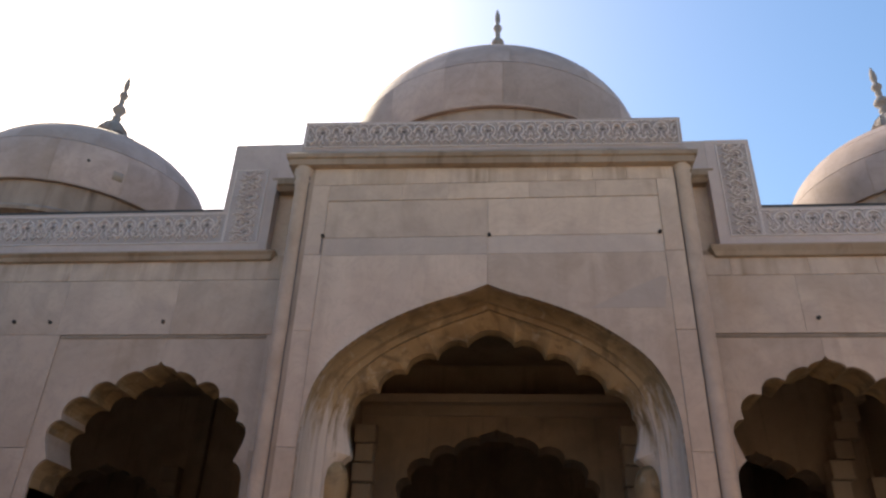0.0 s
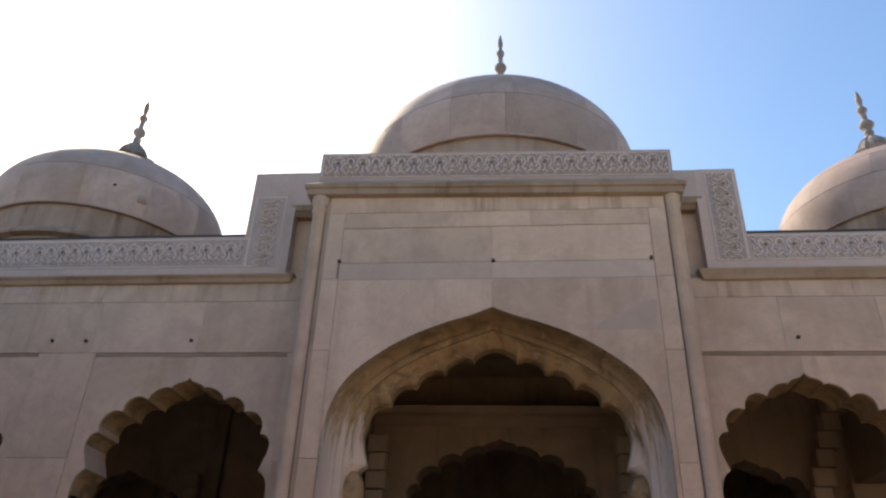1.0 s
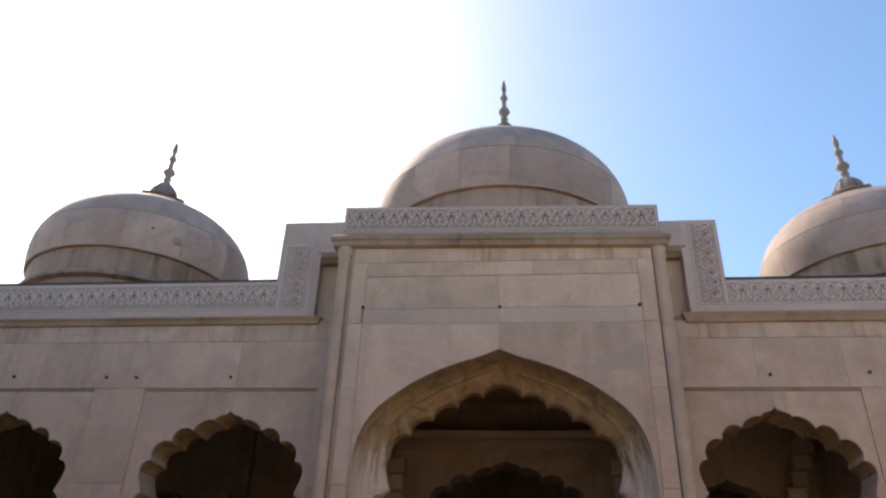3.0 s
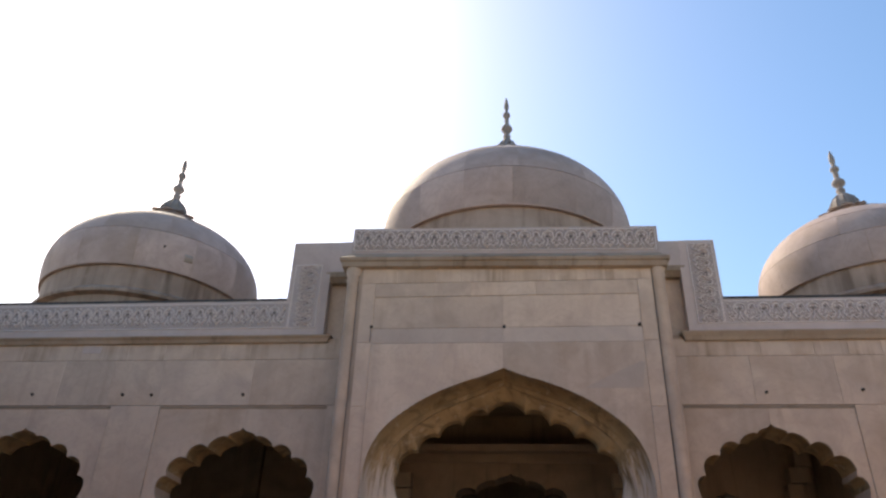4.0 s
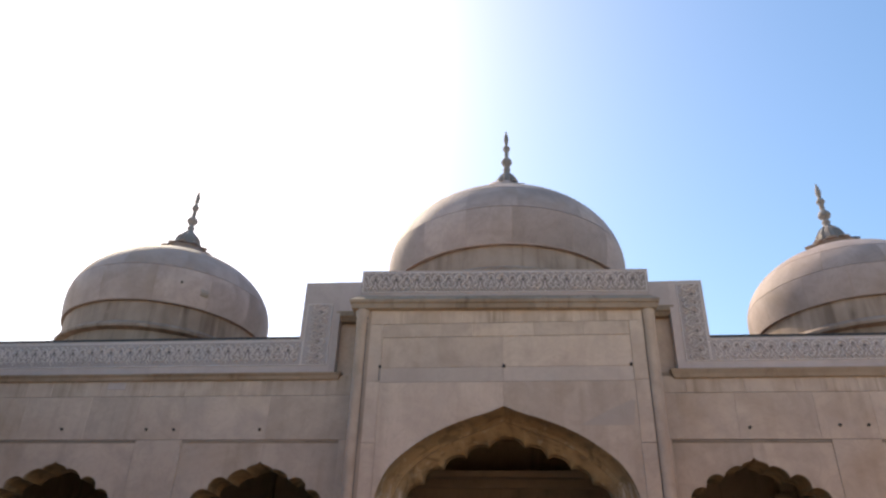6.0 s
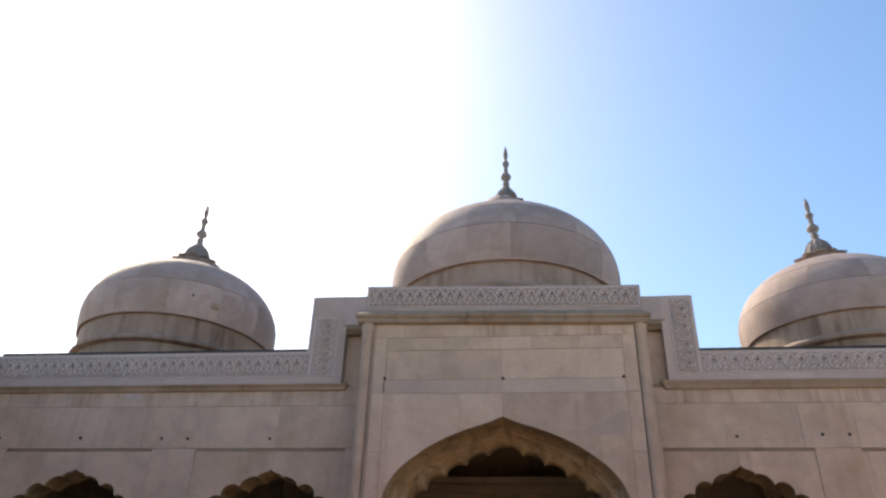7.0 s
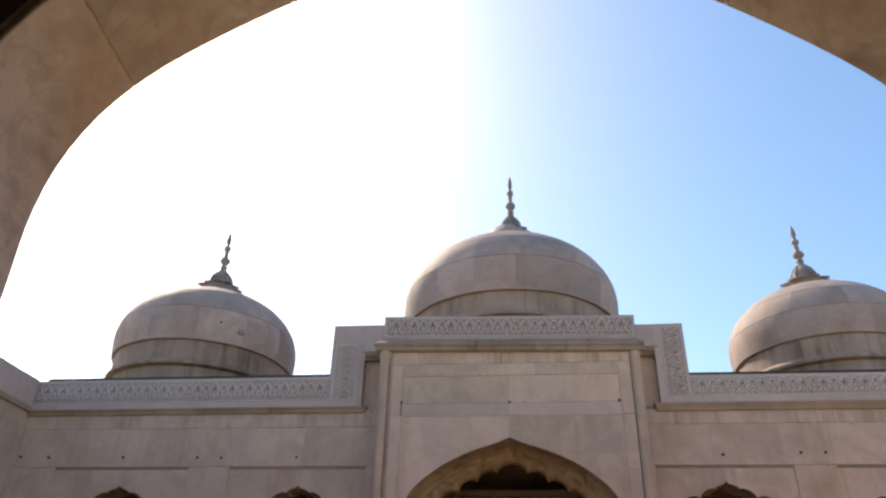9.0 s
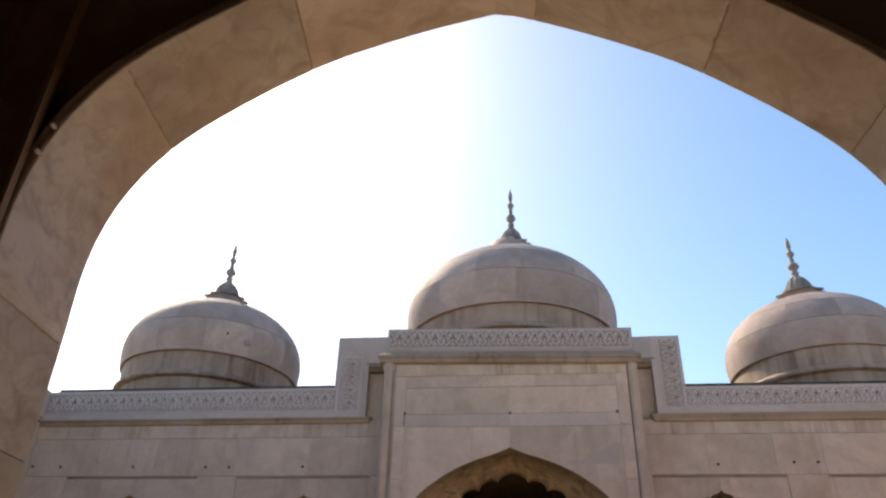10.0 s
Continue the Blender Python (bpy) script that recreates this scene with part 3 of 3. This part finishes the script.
# cross walls between the bays, with pale quoins up their front edges
quoins = [(-1.60, 7.8, 0.0, 2.45, 8), (1.63, 7.8, 0.0, 2.45, 8), (3.97, 8.1, 0.55, 3.1, 8), (-5.2, 10.6, -0.15, 3.0, 6)]
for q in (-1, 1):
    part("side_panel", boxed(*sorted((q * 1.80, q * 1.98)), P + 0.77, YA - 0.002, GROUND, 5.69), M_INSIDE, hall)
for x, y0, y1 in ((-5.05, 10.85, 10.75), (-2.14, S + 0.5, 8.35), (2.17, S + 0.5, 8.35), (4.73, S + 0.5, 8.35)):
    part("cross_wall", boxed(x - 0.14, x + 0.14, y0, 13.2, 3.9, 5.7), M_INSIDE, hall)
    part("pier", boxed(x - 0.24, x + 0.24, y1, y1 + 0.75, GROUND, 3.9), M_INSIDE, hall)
for x, y, lean, base, count in quoins:
    for k in range(count):
        wide = 0.132 if k % 2 else 0.112
        dx = lean * (k / count) ** 1.6
        part("quoin", plate([(x + dx - wide, base + 0.238 * k), (x + dx + wide, base + 0.238 * k), (x + dx + wide, base + 0.238 * k + 0.222), (x + dx - wide, base + 0.238 * k + 0.222)], y, y + 0.2, 0.012), M_QUOIN, hall)
    part("quoin_backing", boxed(x - 0.05, x + lean + 0.05, y + 0.03, y + 0.25, GROUND, base), M_INSIDE, hall)
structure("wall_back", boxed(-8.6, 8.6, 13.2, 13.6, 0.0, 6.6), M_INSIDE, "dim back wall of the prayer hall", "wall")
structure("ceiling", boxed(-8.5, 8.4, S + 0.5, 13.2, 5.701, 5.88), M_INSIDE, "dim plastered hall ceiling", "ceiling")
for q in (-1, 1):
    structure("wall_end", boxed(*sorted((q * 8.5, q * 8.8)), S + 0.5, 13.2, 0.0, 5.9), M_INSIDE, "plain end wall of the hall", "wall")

# ---- domes ----
def dome(cx, cy, R, z_ledge, z_top, z_cap, tip, turn, courses, ring=0.53, lean=0.0):
    """A bulbous marble dome on a stained drum: shell slabs in courses, a lotus cap and a beaded finial."""
    d = tagged(new("dome"), "weathered white marble dome with lotus cap on the roof", "dome", "domes on the roof")
    d.location = (0, 0, 0)
    H = z_top - z_ledge

    zm, h = z_ledge + 0.22 * R, z_top - z_ledge - 0.22 * R

    def radius(t):
        # t runs from the ledge to the crown
        z = z_ledge + H * t
        if z < zm:
            return R * (0.978 + 0.022 * math.sin((z - z_ledge) / (zm - z_ledge) * math.pi / 2))
        return R * math.sqrt(max(0.0, 1 - ((z - zm) / h) ** 2))
    part("drum", lathe([(R * 0.93, z_ledge - 1.7), (R * 0.93, z_ledge - ring - 0.03), (R * 0.985, z_ledge - ring), (R * 0.99, z_ledge - ring + 0.05), (R * 0.965, z_ledge - ring + 0.10), (R * 0.945, z_ledge - ring + 0.13), (R * 0.948, z_ledge - 0.03), (R * 0.94, z_ledge + 0.05)], cx, cy, 180),
         M_DRUM, d, "brown stained drum with a ring moulding", smooth=False)
    part("core", lathe([(0.99 * radius(t) - 0.012, z_ledge + H * t) for t in np.linspace(0, 0.985, 26)], cx, cy, 96), M_DRUM, d, smooth=True)
    part("lip", lathe([(R * 0.935, z_ledge), (radius(0) - 0.006, z_ledge - 0.015), (radius(0) + 0.001, z_ledge), (radius(0.01) - 0.004, z_ledge + 0.02)], cx, cy, 96), M_DOME, d)
    rnd = random.Random(int(cx * 10))
    for (t0, t1), count in courses:
        start = rnd.random() * 6.28 + turn
        cuts = [start + math.tau * k / count + rnd.uniform(-0.06, 0.06) for k in range(count)]
        cuts.append(cuts[0] + math.tau)
        for a, b in zip(cuts, cuts[1:]):
            bulge = rnd.uniform(0.0, 0.0015)
            g = 0.0024 / R
            ts = np.linspace(t0 + 0.0024, t1 - 0.0024, 6)
            prof = [(radius(ts[0]) - 0.02, z_ledge + H * ts[0])] + [(radius(t) + bulge, z_ledge + H * t) for t in ts] + [(radius(ts[-1]) - 0.02, z_ledge + H * ts[-1])]
            steps = int(96 / count)
            ob = part("shell_slab", lathe(prof, cx, cy, steps, a + g, b - g), M_DOME, d, smooth=True)
            row = len(prof) - 2
            for e in ob.data.edges:
                if {v // (steps + 1) for v in e.vertices} in ({1}, {row}):
                    e.use_edge_sharp = True
    # lotus cap
    zt = z_cap
    tc = courses[-1][0][1]
    part("crown", lathe([(radius(tc) + 0.003, z_ledge + H * tc), (R * 0.36, z_top - 0.11), (R * 0.26, z_top - 0.02), (R * 0.225, 0.5 * (z_top + zt)), (0.44, zt - 0.05), (0.02, zt - 0.02)], cx, cy, 48), M_DOME, d, smooth=True)
    fx = cx + lean
    full = 1.14 if R < 2.1 else 1.0
    cap = part("lotus_cap", lathe([(r * full, zt + z) for r, z in ((0.235, -0.06), (0.24, 0.06), (0.222, 0.17), (0.18, 0.27), (0.115, 0.35), (0.075, 0.40))], fx, cy, 32), M_CAP, d, "grey inverted lotus cap", smooth=True)
    for k in range(12):
        a = math.tau * k / 12 + turn
        ca, sa = math.cos(a), math.sin(a)
        for name, curve in (("rib", ((0.075, 0.395, 0.012), (0.172, 0.28, 0.036), (0.216, 0.18, 0.05), (0.236, 0.07, 0.056), (0.245, 0.0, 0.05))),
                            ("petal", ((0.22, 0.01, 0.04), (0.28, -0.005, 0.07), (0.32, -0.01, 0.055), (0.345, -0.012, 0.015))),
                            ("petal", ((0.28, -0.05, 0.06), (0.37, -0.065, 0.095), (0.44, -0.075, 0.08), (0.475, -0.08, 0.02)))):
            rows = [[(fx + ca * r - sa * w, cy + sa * r + ca * w, zt + z), (fx + ca * (r + 0.02), cy + sa * (r + 0.02), zt + z + 0.008), (fx + ca * r + sa * w, cy + sa * r - ca * w, zt + z)] for r, z, w in ((r * full, z, w * full) for r, z, w in curve)]
            bm = loft(rows)
            bmesh.ops.solidify(bm, geom=bm.faces[:], thickness=0.022)
            part(name, bm, M_CAP, cap)
    f0 = zt + 0.39
    L = tip - f0
    beads = [(0.08, 0.0), (0.085, 0.03), (0.055, 0.055), (0.075, 0.095), (0.08, 0.12), (0.055, 0.155), (0.05, 0.18), (0.095, 0.225), (0.118, 0.27), (0.095, 0.325), (0.05, 0.37), (0.042, 0.41), (0.05, 0.44), (0.04, 0.50),
             (0.07, 0.55), (0.08, 0.58), (0.068, 0.615), (0.036, 0.65), (0.034, 0.70), (0.05, 0.75), (0.05, 0.82), (0.03, 0.92), (0.003, 1.0)]
    part("finial", lathe([(r * (1.0 if R > 2.1 else 1.04), f0 + L * z) for r, z in beads], fx, cy, 20), M_FINIAL, d, "dark beaded stone finial", smooth=True)
    return d


dome(-0.03, 8.65, 2.30, 8.195, 10.31, 10.80, 12.38, 0.3, (((0.0, 0.34), 16), ((0.34, 0.62), 13), ((0.62, 0.92), 8)), lean=0.06)
south_dome = dome(-6.86, 8.8, 1.97, 7.56, 9.36, 9.67, 11.18, 0.8, (((0.0, 0.40), 13), ((0.40, 0.70), 11), ((0.70, 0.92), 7)))
dome(6.295, 8.8, 1.785, 7.45, 9.10, 9.34, 10.79, 1.7, (((0.0, 0.34), 14), ((0.34, 0.62), 12), ((0.62, 0.92), 7)), 0.5)

part("shell_repair", lathe([(1.95, 7.785), (1.969, 7.79), (1.972, 7.86), (1.972, 7.925), (1.95, 7.93)], -6.86, 8.8, 5, -0.86, -0.785), M_WEDGE, south_dome, "small grey repair patch", smooth=True)
bm = lathe([(0.001, -0.02), (0.02, -0.018), (0.024, 0.0), (0.022, 0.05)], 0, 0, 10)
bm.transform(look((-5.87, 7.10, 7.97), (-6.37, 7.96, 7.99)) @ Matrix.Rotation(radians(180), 4, "X"))
tagged(part("iron_peg", bm, M_IRON), "rusted black iron peg in the dome shell", "peg", "pegs in the wall")

# ---- side walls of the courtyard ----
for q, x, nm in ((-1, -8.65, "wall_south"), (1, 8.4, "wall_north")):
    w = structure(nm, boxed(*sorted((x + q * 0.012, x + q * 0.5)), -4.2, S + 0.4, 0.0, 6.3), M_MORTAR, "marble clad courtyard side wall with a parapet", "wall")
    xs = sorted((x, x + q * 0.012))
    rnd = random.Random(3)
    for z0, z1 in ((GROUND, 1.5), (1.5, 2.7), (2.7, 3.9), (3.9, 4.95), (4.95, 5.76)):
        y = -3.7
        while y < S - 0.01:
            y2 = min(S, y + rnd.uniform(0.9, 1.5))
            # the unseen north wall is paler, to bounce sunlight onto the north wing
            part("marble_slab", boxed(*xs, y + GAP, y2 - GAP, z0 + GAP, z1 - GAP), M_SLAB if q < 0 else M_BOUNCE, w)
            y = y2
    part("cornice", boxed(*sorted((x - q * 0.06, x + q * 0.2)), -3.7, S - 0.09, 5.76, 5.85), M_CORNICE, w)
    part("parapet", boxed(*sorted((x - q * 0.02, x + q * 0.25)), -3.7, S - 0.035, 5.85, 6.36), M_FRIEZE_BED, w)

# ---- gateway: the arch through which the camera withdraws ----
gate = structure("wall_gateway", bmesh.new(), M_GATE, "thick gateway wall with a pointed arch opening", "wall")
GATE = pose(0.26, -3.97, 0, 0, 0, 5.0)
G_ARCH = [(0, 4.556), (0.28, 4.462), (0.54, 4.355), (0.84, 4.203), (1.20, 3.938), (1.43, 3.71), (1.575, 3.45), (1.635, 3.17), (1.635, 2.84), (1.635, 2.4)]
g_half = smooth_curve(G_ARCH)
for q in (-1, 1):
    pts = [(0, 6.3)] + [(q * x, z) for x, z in g_half] + [(q * 1.635, GROUND), (q * 9.2, GROUND), (q * 9.2, 6.3)]
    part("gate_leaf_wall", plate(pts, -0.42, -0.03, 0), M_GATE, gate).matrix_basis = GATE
    part("outer_face", plate(pts, -0.028, 0.02, 0), M_SLAB, gate).matrix_basis = GATE
# voussoirs line the arch
ring = both_sides(g_half, 0)
d = [0.0]
for a, b in zip(ring, ring[1:]):
    d.append(d[-1] + math.dist(a, b))


def ring_at(s):
    return (float(np.interp(s, d, [p[0] for p in ring])), float(np.interp(s, d, [p[1] for p in ring])))


mid = d[-1] / 2
joints = [0.0, mid - 2.62, mid - 1.66, mid - 0.94, mid + 0.17, mid + 0.98, mid + 1.68, mid + 2.5, d[-1]]
for a, b in zip(joints, joints[1:]):
    depth0, depth1 = -0.458 + 0.013 * ring_at((a + b) / 2)[0], 0.022
    pts = [ring_at(s) for s in np.linspace(a + 0.0016, b - 0.0016, 12)]
    nrm = []
    for i, p in enumerate(pts):
        u, v = pts[max(i - 1, 0)], pts[min(i + 1, len(pts) - 1)]
        t = Vector((v[0] - u[0], v[1] - u[1])).normalized()
        nrm.append((-t.y, t.x))
    inner = [(p[0] - m[0] * 0.012, p[1] - m[1] * 0.012) for p, m in zip(pts, nrm)]
    outer = [(p[0] + m[0] * 0.028, p[1] + m[1] * 0.028) for p, m in zip(pts, nrm)]
    part("voussoir", plate(inner + outer[::-1], depth0, depth1, 0), M_SOFFIT, gate).matrix_basis = GATE
# smeared mortar along the joints
rnd = random.Random(11)
for g in joints[1:-1]:
    (x0, z0), (x1, z1) = ring_at(g - 0.01), ring_at(g + 0.01)
    along = Vector((x1 - x0, z1 - z0)).normalized()
    into = Vector((along.y, -along.x)) * 0.0136
    at = Vector(ring_at(g)) + into
    rows = []
    for k in range(19):
        y = -0.45 + 0.455 * k / 18
        a, b = rnd.uniform(0.002, 0.005) + (0.012 * rnd.random() if rnd.random() < 0.2 else 0), rnd.uniform(0.001, 0.005)
        rows.append([(at.x - along.x * a, y, at.y - along.y * a), (at.x + into.x * 0.12, y, at.y + into.y * 0.12), (at.x + along.x * b, y, at.y + along.y * b)])
    part("mortar_joint", loft(rows), M_SMEAR, gate, "ragged brown mortar in the joint").matrix_basis = GATE
# jambs under the arch
for q in (-1, 1):
    for z0, z1 in ((GROUND, 1.3), (1.3, 2.4)):
        part("jamb_stone", boxed(*sorted((q * 1.623, q * 1.72)), -0.458, 0.022, z0 + GAP, z1 - GAP), M_SOFFIT, gate).matrix_basis = GATE
# chamber behind: unseen walls and ceiling added to keep the arch's inner side dark
structure("wall_chamber", boxed(-3.2, 3.2, -8.9, -8.6, 0.0, 5.6), M_GATE, "unseen back wall that keeps the gate chamber dark", "wall")
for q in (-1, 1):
    structure("wall_chamber_side", boxed(*sorted((q * 2.7, q * 3.0)), -8.6, -4.35, 0.0, 5.6), M_GATE, "unseen side wall that keeps the gate chamber dark", "wall")
structure("ceiling_chamber", boxed(-3.2, 3.2, -8.9, -4.0, 5.3, 5.6), M_GATE, "unseen ceiling that keeps the gate chamber dark", "ceiling")
# a slim stone bead along the inner edge of the arch, and door posts beside it
bead = [(x, z) for x, z in both_sides(g_half, 0)]
part("edge_bead", loft([[(x * s_, y + 0.013 * x, z + (s_ - 1) * 1.2) for x, z in bead] for s_, y in ((0.995, -0.448), (0.990, -0.451), (0.990, -0.457), (0.994, -0.461), (1.001, -0.462))]), M_SOFFIT, gate, "worn bead along the arch edge").matrix_basis = GATE
for x0, x1, q in ((-1.58, -1.335, 1), (1.76, 2.0, -1)):
    y1 = -4.435 + 0.087 * (x0 + x1) / 2
    part("door_post", boxed(x0, x1, y1 - 0.06, y1 - 0.012, GROUND, 4.5), M_WOOD, gate, "dark wooden door post behind the arch")
    e = x1 if q > 0 else x0
    # a paler strip stands in for light on the post edge, and stops below its top
    part("post_arris", boxed(*sorted((e - q * 0.004, e + q * 0.014)), y1 - 0.066, y1 - 0.04, GROUND, 3.68), M_GATE, gate, "paler strip painted as the lit edge of the post")

for x, z in ((-1.268, 3.42), (-1.291, 3.31)):
    clip = lathe([(0.004, -0.02), (0.009, -0.018), (0.010, 0.0), (0.006, 0.008), (0.006, 0.02)], 0, 0, 10)
    clip.transform(Matrix.Translation((x, -4.595, z)) @ Matrix.Rotation(radians(-90), 4, "X"))
    tagged(part("cable_clip", clip, M_CAP), "small grey cable clip on the arch edge", "clip", "clips on the arch edge")

# ---- paving ----
FY = -8.4
tile = bpy.data.meshes.new("paving_slab")
bm = plate([(-0.45, -0.45), (0.45, -0.45), (0.45, 0.45), (-0.45, 0.45)], 0.0, 0.03, 0.006)
bm.transform(Matrix.Rotation(radians(-90), 4, "X"))
bmesh.ops.recalc_face_normals(bm, faces=bm.faces)
bm.to_mesh(tile)
bm.free()
tile.materials.append(M_FLOOR)
for i in range(18):
    for j in range(16):
        a = part("paving_slab", tile, None, court)
        a.matrix_basis = Matrix.Translation((-7.95 + 0.905 * i + 0.15, FY + 0.905 * j, GROUND))
